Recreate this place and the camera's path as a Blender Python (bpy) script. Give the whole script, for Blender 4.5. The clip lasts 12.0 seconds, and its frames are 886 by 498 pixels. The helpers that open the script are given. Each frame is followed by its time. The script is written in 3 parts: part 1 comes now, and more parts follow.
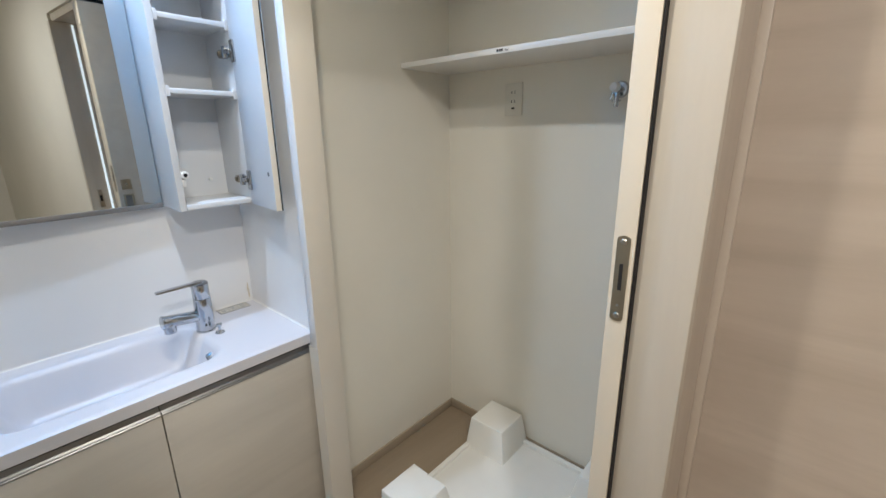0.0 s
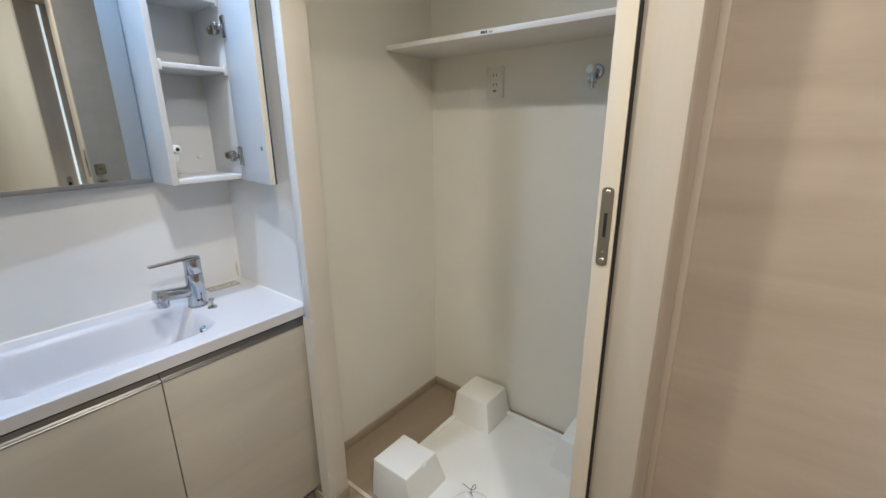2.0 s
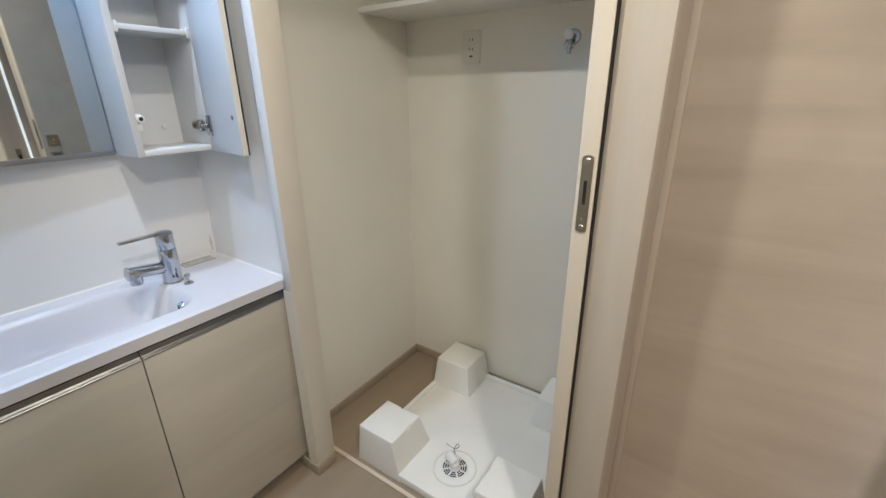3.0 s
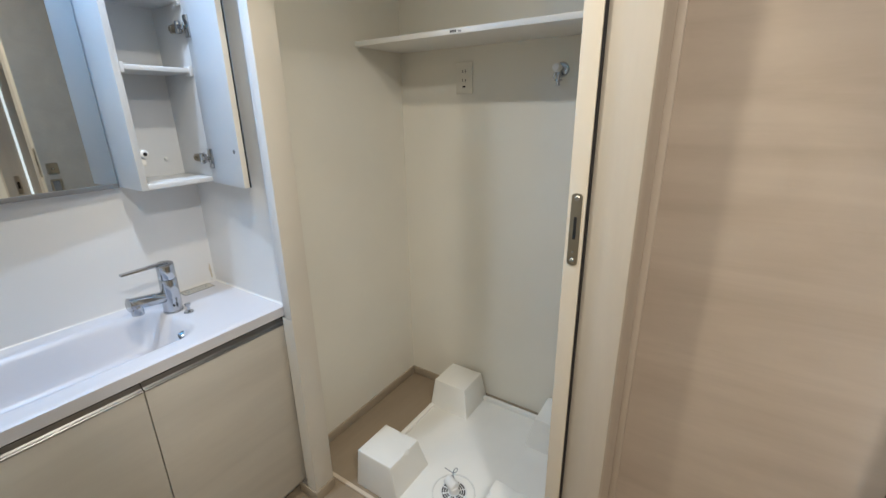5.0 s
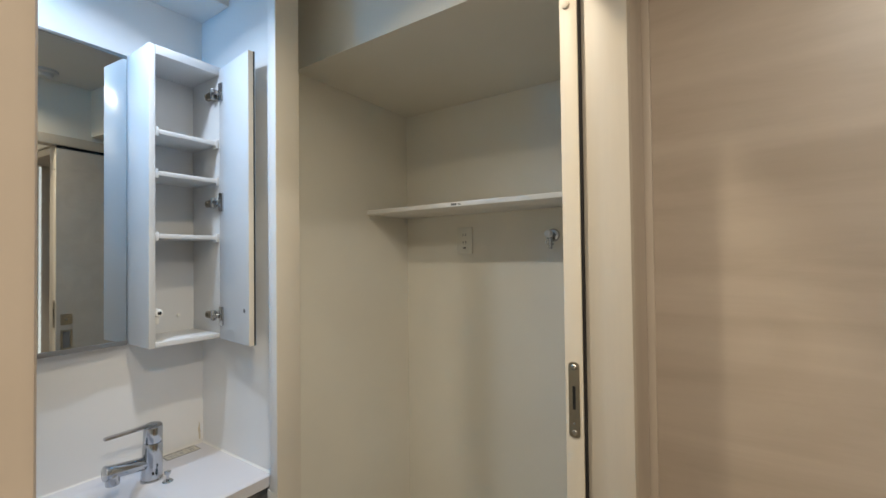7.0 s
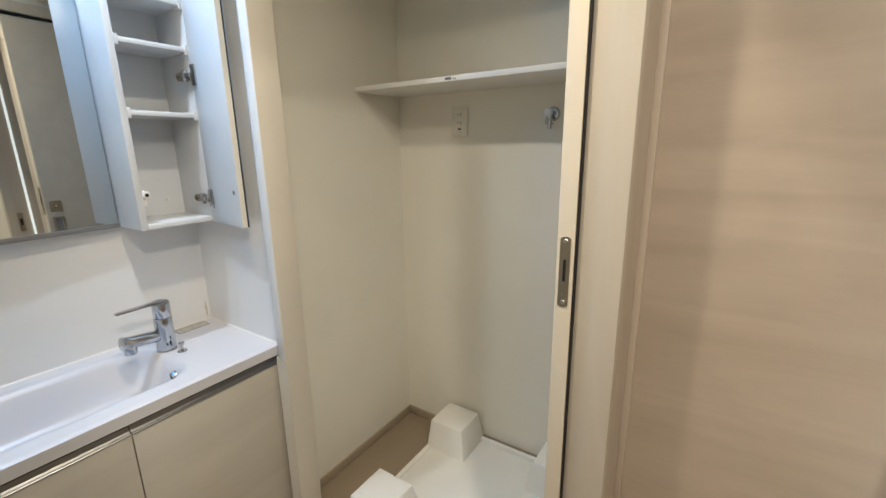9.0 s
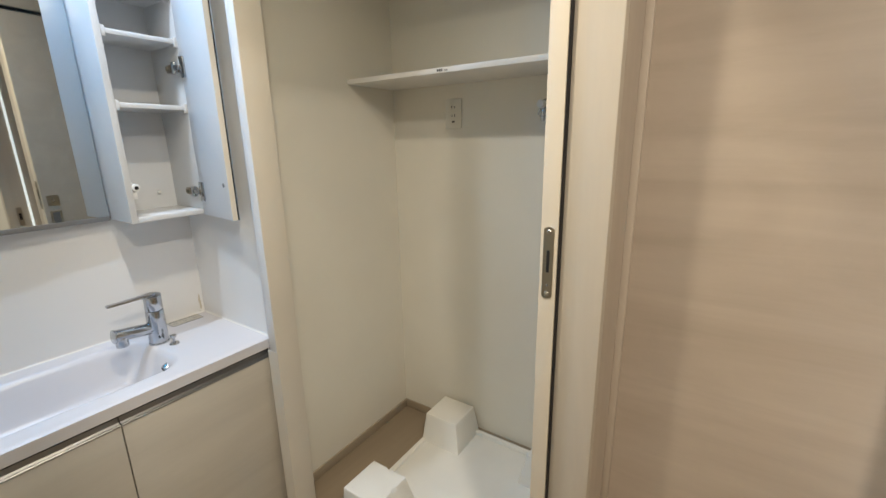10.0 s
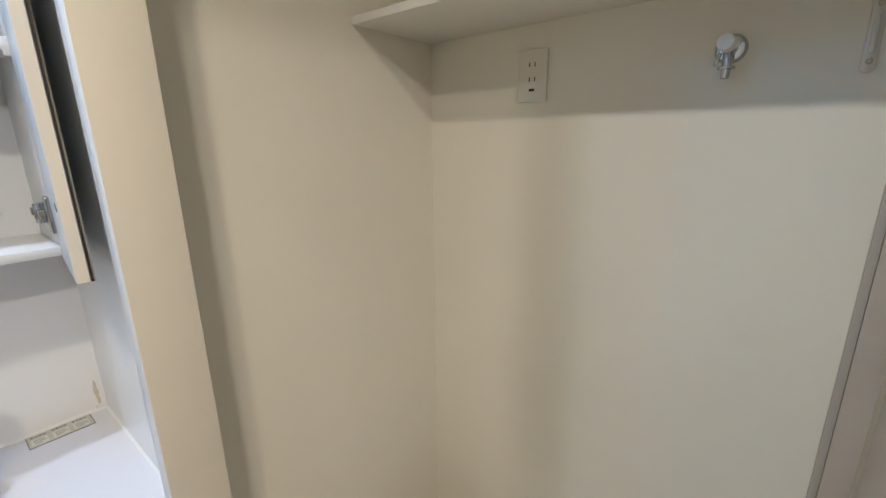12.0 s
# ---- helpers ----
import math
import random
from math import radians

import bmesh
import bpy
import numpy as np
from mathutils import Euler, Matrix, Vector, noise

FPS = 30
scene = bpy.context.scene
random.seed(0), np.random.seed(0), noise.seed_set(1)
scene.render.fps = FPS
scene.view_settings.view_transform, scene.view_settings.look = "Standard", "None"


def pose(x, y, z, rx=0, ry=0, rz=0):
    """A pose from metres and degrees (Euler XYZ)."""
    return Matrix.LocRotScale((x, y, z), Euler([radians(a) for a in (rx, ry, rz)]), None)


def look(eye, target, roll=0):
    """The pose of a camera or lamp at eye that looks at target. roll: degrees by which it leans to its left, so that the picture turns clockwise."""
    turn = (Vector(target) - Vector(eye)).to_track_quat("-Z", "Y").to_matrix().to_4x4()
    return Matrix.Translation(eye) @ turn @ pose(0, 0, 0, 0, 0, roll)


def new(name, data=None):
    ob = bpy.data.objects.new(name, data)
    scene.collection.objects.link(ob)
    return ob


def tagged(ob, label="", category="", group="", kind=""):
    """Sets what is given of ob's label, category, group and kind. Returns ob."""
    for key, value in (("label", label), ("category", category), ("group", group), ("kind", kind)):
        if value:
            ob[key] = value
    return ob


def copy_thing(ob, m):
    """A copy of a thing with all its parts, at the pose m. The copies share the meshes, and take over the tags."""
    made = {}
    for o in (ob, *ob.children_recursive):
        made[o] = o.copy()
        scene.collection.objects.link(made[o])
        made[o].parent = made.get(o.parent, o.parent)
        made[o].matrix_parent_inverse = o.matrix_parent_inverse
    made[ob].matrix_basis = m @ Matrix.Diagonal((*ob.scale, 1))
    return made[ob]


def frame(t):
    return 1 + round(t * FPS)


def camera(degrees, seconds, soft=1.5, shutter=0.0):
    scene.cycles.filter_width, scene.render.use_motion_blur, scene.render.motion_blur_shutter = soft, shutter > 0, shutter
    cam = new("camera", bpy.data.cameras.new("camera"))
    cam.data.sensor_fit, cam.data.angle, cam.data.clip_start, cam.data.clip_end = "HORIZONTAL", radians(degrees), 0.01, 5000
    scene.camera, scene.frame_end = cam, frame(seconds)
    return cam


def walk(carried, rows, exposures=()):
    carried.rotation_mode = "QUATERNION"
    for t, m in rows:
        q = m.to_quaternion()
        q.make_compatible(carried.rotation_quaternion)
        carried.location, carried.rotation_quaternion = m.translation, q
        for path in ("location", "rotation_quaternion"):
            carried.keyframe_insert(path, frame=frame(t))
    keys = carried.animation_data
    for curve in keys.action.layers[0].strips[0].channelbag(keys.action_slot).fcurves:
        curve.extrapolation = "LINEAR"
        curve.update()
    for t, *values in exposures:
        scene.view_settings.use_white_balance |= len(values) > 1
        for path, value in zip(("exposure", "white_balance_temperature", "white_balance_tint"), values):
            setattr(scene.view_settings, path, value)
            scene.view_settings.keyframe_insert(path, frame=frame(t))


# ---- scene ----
cam = camera(93.0, 12.0)
METRES, EYE, TILT, LEAN, TURN = 1.4, 1.47, 0.0, 0.0, 39.1
PATH = [
    (0, (0.02, 0.148, 1.423), (-1.262, 1.584, 0.88), -0.7),
    (0.5, (0.044, 0.083, 1.426), (-1.23, 1.527, 0.887), -0.6),
    (1, (0.072, 0.027, 1.394), (-1.181, 1.492, 0.859), -0.5),
    (1.5, (0.065, 0.033, 1.38), (-1.164, 1.513, 0.834), -0.3),
    (2, (0.032, 0.054, 1.365), (-1.151, 1.567, 0.806), -0.4),
    (2.5, (0.025, 0.045, 1.365), (-1.096, 1.587, 0.761), -0.4),
    (3, (0.023, 0.038, 1.368), (-1.038, 1.583, 0.671), -0.5),
    (3.2, (0.021, 0.033, 1.367), (-1.019, 1.573, 0.628), -0.5),
    (4.8, (0.028, 0.025, 1.406), (-1.013, 1.57, 0.679), -1.1),
    (5, (0.03, 0.019, 1.415), (-1.021, 1.596, 0.786), -0.9),
    (5.5, (0.037, 0.016, 1.46), (-1.05, 1.648, 1.082), -0.9),
    (6, (0.045, 0.013, 1.474), (-1.066, 1.671, 1.346), -0.8),
    (6.5, (0.053, 0.007, 1.469), (-1.065, 1.665, 1.5), -0.6),
    (7, (0.056, 0.003, 1.467), (-1.064, 1.66, 1.501), -0.7),
    (7.5, (0.051, 0.011, 1.469), (-1.057, 1.667, 1.333), -1.1),
    (7.7, (0.044, 0.012, 1.48), (-1.052, 1.665, 1.225), -1.2),
    (9.5, (0.055, 0.032, 1.424), (-1.021, 1.646, 0.936), -0.8),
    (10, (0.08, 0.045, 1.424), (-1.005, 1.65, 0.927), -1.0),
    (10.5, (0.096, 0.055, 1.411), (-1.006, 1.649, 0.916), -0.9),
    (11, (-0.008, 0.207, 1.395), (-1.145, 1.775, 0.898), -1.0),
    (11.5, (-0.178, 0.406, 1.39), (-1.372, 1.932, 0.89), -1.1),
    (12, (-0.4, 0.62, 1.392), (-1.616, 2.123, 0.88), -0.8),
]
EXPOSURES = [(0, 0.05, 5800, 11), (0.7, -0.05, 5950, 11), (3.2, 0.0, 6000, 11), (5.0, 0.0, 6000, 10), (5.5, -0.12, 6100, 10), (6.0, -0.28, 6500, 10), (6.5, -0.37, 6550, 10),
             (7.2, -0.37, 6550, 10), (7.7, -0.25, 6520, 10), (9.3, 0.0, 6500, 10), (10.5, -0.05, 6450, 10), (11.0, -0.08, 6400, 10), (11.5, 0.0, 6400, 12), (12.0, 0.08, 6300, 12)]
walk(cam, [(t, look(eye, target, roll)) for t, eye, target, roll in PATH], EXPOSURES)

# ---- light, world, exposure ----
scene.view_settings.exposure = 0.0
world = bpy.data.worlds.new("world")
world.use_nodes = True
world.node_tree.nodes["Background"].inputs[0].default_value = (0.9, 0.85, 0.8, 1)
world.node_tree.nodes["Background"].inputs[1].default_value = 0.02
scene.world = world

FLOOR, CEIL = 0.0, 2.42
XB, YE = -1.545, 0.79          # vanity back wall, vanity end wall
XA, YA = -1.255, 1.63          # alcove side wall, alcove back wall
XC, YC0, YC1 = -1.06, 0.765, 0.848   # partition's end
DX0, DX1 = -0.208, -0.174      # sliding door leaf
JY0, JY1 = 0.006, 0.825        # doorway, along y
WX0, WX1 = -0.168, -0.094      # doorway wall
YP = 0.842                     # hall door plane
XM = -1.514                    # mirror glass


def area(name, m, size, size_y, power, color):
    data = bpy.data.lights.new(name, "AREA")
    data.shape, data.size, data.size_y, data.energy, data.color = "RECTANGLE", size, size_y, power, color
    ob = new(name, data)
    ob.matrix_world = m
    return ob


area("ceiling_lamp_light", pose(-0.43, 0.385, 2.392), 0.07, 0.07, 8.4, (1.0, 0.89, 0.70)).data.spread = radians(150)
area("basin_lamp_light", pose(-1.19, 0.37, 2.392), 0.05, 0.05, 6.6, (0.64, 0.785, 0.98)).data.spread = radians(138)
area("hall_lamp_light", pose(0.66, -0.15, 2.40), 0.12, 0.12, 24.5, (1.0, 0.92, 0.80))
bar = bpy.data.lights.new("mirror_lamp_light", "POINT")
bar.energy, bar.color, bar.shadow_soft_size = 6.8, (0.02, 0.41, 1.0), 0.04
new("mirror_lamp_light", bar).location = (-1.45, 0.05, 2.18)


# ---- materials ----
def material(name):
    m = bpy.data.materials.new(name)
    m.use_nodes = True
    nt = m.node_tree
    return m, nt, nt.nodes["Principled BSDF"]


def ramp(nt, fac, stops):
    r = nt.nodes.new("ShaderNodeValToRGB")
    while len(r.color_ramp.elements) < len(stops):
        r.color_ramp.elements.new(0.5)
    for e, (p, c) in zip(r.color_ramp.elements, stops):
        e.position, e.color = p, (*c, 1)
    nt.links.new(fac, r.inputs[0])
    return r.outputs[0]


def coords(nt, scale=(1, 1, 1), rot=(0, 0, 0)):
    tc = nt.nodes.new("ShaderNodeTexCoord")
    mp = nt.nodes.new("ShaderNodeMapping")
    mp.inputs["Scale"].default_value = scale
    mp.inputs["Rotation"].default_value = rot
    nt.links.new(tc.outputs["Object"], mp.inputs[0])
    return mp.outputs[0]


def tex_noise(nt, vec, scale, detail=4, rough=0.5, dist=0.0):
    n = nt.nodes.new("ShaderNodeTexNoise")
    n.inputs["Scale"].default_value, n.inputs["Detail"].default_value = scale, detail
    n.inputs["Roughness"].default_value, n.inputs["Distortion"].default_value = rough, dist
    nt.links.new(vec, n.inputs["Vector"])
    return n.outputs[0]


def bump(nt, bsdf, height, strength, distance=0.001):
    b = nt.nodes.new("ShaderNodeBump")
    b.inputs["Strength"].default_value, b.inputs["Distance"].default_value = strength, distance
    nt.links.new(height, b.inputs["Height"])
    nt.links.new(b.outputs[0], bsdf.inputs["Normal"])


def mix(nt, fac, a, b, mode="MIX"):
    n = nt.nodes.new("ShaderNodeMixRGB")
    n.blend_type = mode
    for k, v in ((0, fac), (1, a), (2, b)):
        if hasattr(v, "is_linked"):
            nt.links.new(v, n.inputs[k])
        else:
            n.inputs[k].default_value = v if k == 0 else (*v, 1)
    return n.outputs[0]


def plain(name, color, rough=0.5, metal=0.0, vary=0.03, scale=6.0, grain=0.0, grain_scale=400.0, coat=0.0):
    m, nt, b = material(name)
    vec = coords(nt)
    lo = tuple(c * (1 - vary) for c in color)
    hi = tuple(min(1, c * (1 + vary)) for c in color)
    nt.links.new(ramp(nt, tex_noise(nt, vec, scale, 5), [(0.3, lo), (0.7, hi)]), b.inputs["Base Color"])
    r = nt.nodes.new("ShaderNodeMapRange")
    r.inputs["To Min"].default_value, r.inputs["To Max"].default_value = rough * 0.95, min(1, rough * 1.06)
    nt.links.new(tex_noise(nt, vec, scale * 7, 4), r.inputs[0])
    nt.links.new(r.outputs[0], b.inputs["Roughness"])
    b.inputs["Metallic"].default_value = metal
    b.inputs["Coat Weight"].default_value = coat
    if grain:
        bump(nt, b, tex_noise(nt, vec, grain_scale, 3), grain, 0.0006)
    return m


def wood(name, light, dark, grain_dir, rough=0.42, knots=0.5, fine=0.5):
    """Printed ash sheet; the grain runs along grain_dir (x, y or z)."""
    m, nt, b = material(name)
    across = {"x": (0.7, 9, 9), "y": (9, 0.7, 9), "z": (9, 9, 0.7)}[grain_dir]
    vec = coords(nt, across)
    broad = tex_noise(nt, vec, 1.1, 6, 0.55, 0.7)
    lines = tex_noise(nt, coords(nt, tuple(a * 7 for a in across)), 2.2, 4, 0.6, 0.2)
    blotch = tex_noise(nt, coords(nt, tuple(min(a, 2.2) for a in across)), 2.3, 5, 0.6, 1.2)
    c = ramp(nt, broad, [(0.32, dark), (0.52, tuple((a + d) / 2 for a, d in zip(light, dark))), (0.70, light)])
    c = mix(nt, fine * 0.35, c, ramp(nt, lines, [(0.35, dark), (0.65, light)]))
    c = mix(nt, knots * 0.3, c, ramp(nt, blotch, [(0.3, dark), (0.7, light)]))
    nt.links.new(c, b.inputs["Base Color"])
    b.inputs["Roughness"].default_value = rough
    bump(nt, b, lines, 0.12, 0.0004)
    return m


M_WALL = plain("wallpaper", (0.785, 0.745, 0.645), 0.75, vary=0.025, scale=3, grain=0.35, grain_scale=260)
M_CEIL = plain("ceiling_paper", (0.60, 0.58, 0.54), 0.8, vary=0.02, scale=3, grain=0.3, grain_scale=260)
M_PANEL = plain("white_melamine_panel", (0.79, 0.78, 0.765), 0.28, vary=0.012, scale=2)
M_CASING = wood("casing_sheet", (0.60, 0.53, 0.43), (0.50, 0.44, 0.355), "z", 0.45, 1.2, 0.5)
M_RETURN = wood("door_frame_sheet", (0.575, 0.49, 0.40), (0.46, 0.385, 0.305), "z", 0.42, 0.8, 0.3)
# dark brown that stands for shade inside the door frame's groove
M_GROOVE = plain("groove_shade", (0.14, 0.11, 0.085), 0.6)
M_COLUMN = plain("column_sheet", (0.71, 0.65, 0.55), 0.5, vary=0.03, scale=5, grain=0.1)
M_DOOR = wood("hall_door_sheet", (0.575, 0.485, 0.395), (0.405, 0.33, 0.258), "x", 0.38, 1.4, 0.2)
M_LEAF_EDGE = plain("leaf_edge_sheet", (0.70, 0.61, 0.475), 0.45, vary=0.015)
M_LEAF = wood("leaf_face_sheet", (0.55, 0.49, 0.42), (0.47, 0.42, 0.36), "x", 0.42, 0.4, 0.5)
M_FRONT = wood("vanity_front_sheet", (0.575, 0.525, 0.44), (0.465, 0.42, 0.35), "y", 0.38, 1.4, 0.3)
M_FLOOR = wood("floor_sheet", (0.34, 0.265, 0.185), (0.27, 0.21, 0.145), "y", 0.4, 0.5, 0.5)
M_BASE = wood("baseboard_sheet", (0.41, 0.34, 0.25), (0.35, 0.285, 0.205), "y", 0.45, 0.3, 0.4)
M_TRIM = plain("threshold_trim", (0.66, 0.56, 0.44), 0.4)
M_BASIN = plain("basin_resin", (0.66, 0.645, 0.665), 0.30, vary=0.008, scale=2)
M_CAB = plain("cabinet_white_resin", (0.70, 0.71, 0.72), 0.3, vary=0.01, scale=2)
M_PAN = plain("pan_resin", (0.84, 0.82, 0.76), 0.36, vary=0.03, scale=5, grain=0.15, grain_scale=150)
M_CHROME = plain("chrome", (0.50, 0.515, 0.54), 0.14, 1.0, vary=0.02)
M_STEEL = plain("brushed_steel", (0.42, 0.38, 0.32), 0.32, 1.0, vary=0.05, scale=30)
M_HINGE = plain("hinge_steel", (0.30, 0.27, 0.22), 0.28, 1.0, vary=0.1, scale=60)
M_NICKEL = plain("satin_nickel", (0.34, 0.29, 0.215), 0.38, 1.0, vary=0.05, scale=40)
M_ALU = plain("handle_aluminium", (0.27, 0.265, 0.26), 0.38, 1.0, vary=0.03)
M_BLACK = plain("dark_gap", (0.012, 0.010, 0.010), 0.7)
M_GREY = plain("grey_rubber", (0.20, 0.20, 0.20), 0.6)
M_SHELF = plain("shelf_white", (0.80, 0.78, 0.74), 0.35, vary=0.01)
M_BRACKET = plain("bracket_metal", (0.60, 0.57, 0.50), 0.35, 0.3, vary=0.02)
M_PLATE = plain("outlet_plastic", (0.73, 0.695, 0.60), 0.4, vary=0.01)
M_WHITE = plain("white_plastic", (0.80, 0.79, 0.76), 0.35, vary=0.02)
M_LABEL = plain("label_film", (0.50, 0.46, 0.38), 0.35, vary=0.05, scale=30)
M_EDGE = plain("cream_edge_band", (0.74, 0.68, 0.58), 0.5)
M_RAIL = plain("rail_metal", (0.33, 0.32, 0.31), 0.35, 0.8, vary=0.03)
M_PRINT = plain("print_ink", (0.62, 0.58, 0.50), 0.4)
M_INK = plain("black_ink", (0.03, 0.03, 0.03), 0.5)
M_GREYTRIM = plain("grey_beige_trim", (0.42, 0.385, 0.335), 0.5)
M_RESIDUE = plain("dried_sealant", (0.62, 0.55, 0.43), 0.6, vary=0.15, scale=60)
M_SMOKE = plain("drain_clear_rim", (0.78, 0.77, 0.72), 0.15, vary=0.03)

M_MIRROR, _nt, _b = material("mirror_silver")
_b.inputs["Base Color"].default_value = (0.63, 0.655, 0.66, 1)
_b.inputs["Metallic"].default_value, _b.inputs["Roughness"].default_value = 1.0, 0.015


def glow(name, color, strength):
    m, nt, b = material(name)
    b.inputs["Base Color"].default_value = (*color, 1)
    b.inputs["Emission Color"].default_value = (*color, 1)
    b.inputs["Emission Strength"].default_value = strength
    return m


M_LED = glow("led_cover", (0.60, 0.82, 1.0), 1.4)
# emissive white for a bright line in the mirror, source unknown
M_GLOW_STRIP = glow("strip_glow", (0.95, 1.0, 0.97), 0.9)
M_DOWN = glow("downlight_glass", (1.0, 0.86, 0.68), 12.0)


# ---- mesh helpers ----
def box_bm(x0, x1, y0, y1, z0, z1, bevel=0.0, seg=2):
    bm = bmesh.new()
    bmesh.ops.create_cube(bm, size=1.0)
    for v in bm.verts:
        v.co = Vector(((x0 + x1) / 2 + v.co.x * (x1 - x0), (y0 + y1) / 2 + v.co.y * (y1 - y0), (z0 + z1) / 2 + v.co.z * (z1 - z0)))
    if bevel:
        bmesh.ops.bevel(bm, geom=list(bm.edges), offset=bevel, segments=seg, affect="EDGES", profile=0.5)
    return bm


def prism_bm(points, z0, z1, axis="z", bevel=0.0):
    """A closed outline, in the two axes other than axis, drawn out from z0 to z1."""
    bm = bmesh.new()
    place = {"z": lambda a, b, c: (a, b, c), "y": lambda a, b, c: (a, c, b), "x": lambda a, b, c: (c, a, b)}[axis]
    low = [bm.verts.new(place(a, b, z0)) for a, b in points]
    high = [bm.verts.new(place(a, b, z1)) for a, b in points]
    n = len(points)
    bm.faces.new(low[::-1])
    bm.faces.new(high)
    for i in range(n):
        bm.faces.new((low[i], low[(i + 1) % n], high[(i + 1) % n], high[i]))
    bmesh.ops.recalc_face_normals(bm, faces=bm.faces)
    if bevel:
        bmesh.ops.bevel(bm, geom=list(bm.edges), offset=bevel, segments=2, affect="EDGES", profile=0.5)
    return bm


def cyl_bm(p0, p1, r0, r1=None, seg=24, bevel=0.0):
    r1 = r0 if r1 is None else r1
    p0, p1 = Vector(p0), Vector(p1)
    d = p1 - p0
    bm = bmesh.new()
    bmesh.ops.create_cone(bm, cap_ends=True, segments=seg, radius1=r0, radius2=r1, depth=d.length)
    if bevel:
        rims = [e for e in bm.edges if abs(e.verts[0].co.z - e.verts[1].co.z) < 1e-6]
        bmesh.ops.bevel(bm, geom=rims, offset=bevel, segments=2, affect="EDGES", profile=0.5)
    m = Matrix.Translation((p0 + p1) / 2) @ d.to_track_quat("Z", "Y").to_matrix().to_4x4()
    bmesh.ops.transform(bm, matrix=m, verts=bm.verts)
    return bm


def join(*bms):
    out = bmesh.new()
    tmp = bpy.data.meshes.new("tmp")
    for b in bms:
        b.to_mesh(tmp)
        out.from_mesh(tmp)
        b.free()
    bpy.data.meshes.remove(tmp)
    return out


def mesh_ob(name, bm, mat, smooth=30):
    me = bpy.data.meshes.new(name)
    bm.to_mesh(me)
    bm.free()
    me.materials.append(mat)
    if smooth:
        for p in me.polygons:
            p.use_smooth = True
        me.set_sharp_from_angle(angle=radians(smooth))
    return new(name, me)


def structure(name, bm, mat, label="", smooth=30):
    return tagged(mesh_ob(name, bm, mat, smooth), label=label, kind="structure")


def thing(name, label, category, at=(0, 0, 0), group=""):
    ob = new(name)
    ob.empty_display_size = 0.05
    ob.location = at
    return tagged(ob, label=label, category=category, group=group)


def part(name, bm, mat, parent, label="", smooth=30):
    ob = mesh_ob(name, bm, mat, smooth)
    ob.parent = parent
    org, q = Vector(), parent
    while q:
        org += q.location
        q = q.parent
    ob.data.transform(Matrix.Translation(-org))
    return tagged(ob, label=label)


# ---- floor, ceiling, walls ----
T = 0.12
structure("floor", box_bm(XB - T, 3.1, -1.3, 1.75, -0.06, FLOOR), M_FLOOR, "brown wood-look vinyl floor sheet")
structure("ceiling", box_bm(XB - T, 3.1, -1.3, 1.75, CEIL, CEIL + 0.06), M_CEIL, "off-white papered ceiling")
structure("wall_vanity", box_bm(XB - T, XB, -0.62, YE, FLOOR, CEIL), M_PANEL, "glossy white panelled wall behind the washbasin")
structure("wall_end", box_bm(XB - T, XC - 0.004, YE, YC1, FLOOR, CEIL), M_PANEL, "white panelled end wall beside the washbasin")
structure("wall_end_trim", box_bm(-1.10, XC - 0.004, YC0 + 0.0005, YE - 0.0003, 0.766, CEIL, 0.001), M_PANEL, "white panelled strip on the partition end")
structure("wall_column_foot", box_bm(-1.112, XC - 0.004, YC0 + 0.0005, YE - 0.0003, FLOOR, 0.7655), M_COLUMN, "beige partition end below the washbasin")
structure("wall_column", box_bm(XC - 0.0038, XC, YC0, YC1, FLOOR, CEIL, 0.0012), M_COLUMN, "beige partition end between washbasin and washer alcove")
structure("wall_alcove_side", box_bm(XB - T, XA, YC1, YA, FLOOR, CEIL), M_WALL, "off-white papered side wall of the washer alcove")
structure("wall_alcove_back", box_bm(XB - T, 0.0, YA, YA + T, FLOOR, CEIL), M_WALL, "off-white papered back wall of the washer alcove")
structure("wall_near", box_bm(XB - T, WX1, -0.74, -0.62, FLOOR, CEIL), M_WALL, "off-white papered wall of the washroom")
structure("wall_door_near", box_bm(WX0, WX1, -0.62, JY0 - 0.03, FLOOR, CEIL), M_WALL, "off-white papered wall beside the doorway")
structure("wall_door_far", box_bm(WX0, WX1, JY1 + 0.03, YA, FLOOR, CEIL), M_WALL, "off-white papered wall behind the open sliding door")
structure("wall_door_above", box_bm(WX0, WX1, JY0 - 0.03, JY1 + 0.03, 2.12, CEIL), M_WALL, "off-white papered wall above the doorway")
structure("wall_hall_end", box_bm(0.435, 3.1, YP, YP + T, FLOOR, CEIL), M_WALL, "off-white papered hall wall")
structure("wall_hall_above", box_bm(WX1, 0.435, YP, YP + T, 2.10, CEIL), M_WALL, "off-white papered wall above the hall door")
structure("wall_hall_behind", box_bm(WX1, 0.435, YP + 0.21, YP + 0.27, FLOOR, CEIL), M_WALL, "plain wall behind the hall door")
structure("wall_hall_far", box_bm(3.1, 3.22, -1.3, YP + T, FLOOR, CEIL), M_WALL, "off-white papered far wall of the hall")
structure("wall_hall_near", box_bm(WX1, 3.1, -1.42, -1.3, FLOOR, CEIL), M_WALL, "off-white papered near wall of the hall")
structure("wall_hall_side", box_bm(WX0, WX1, -1.3, -0.74, FLOOR, CEIL), M_WALL, "off-white papered hall wall beside the washroom")
structure("alcove_soffit", box_bm(XA, WX0, 0.978, YA, 2.158, CEIL), M_WALL, "off-white papered lowered ceiling over the washer alcove")
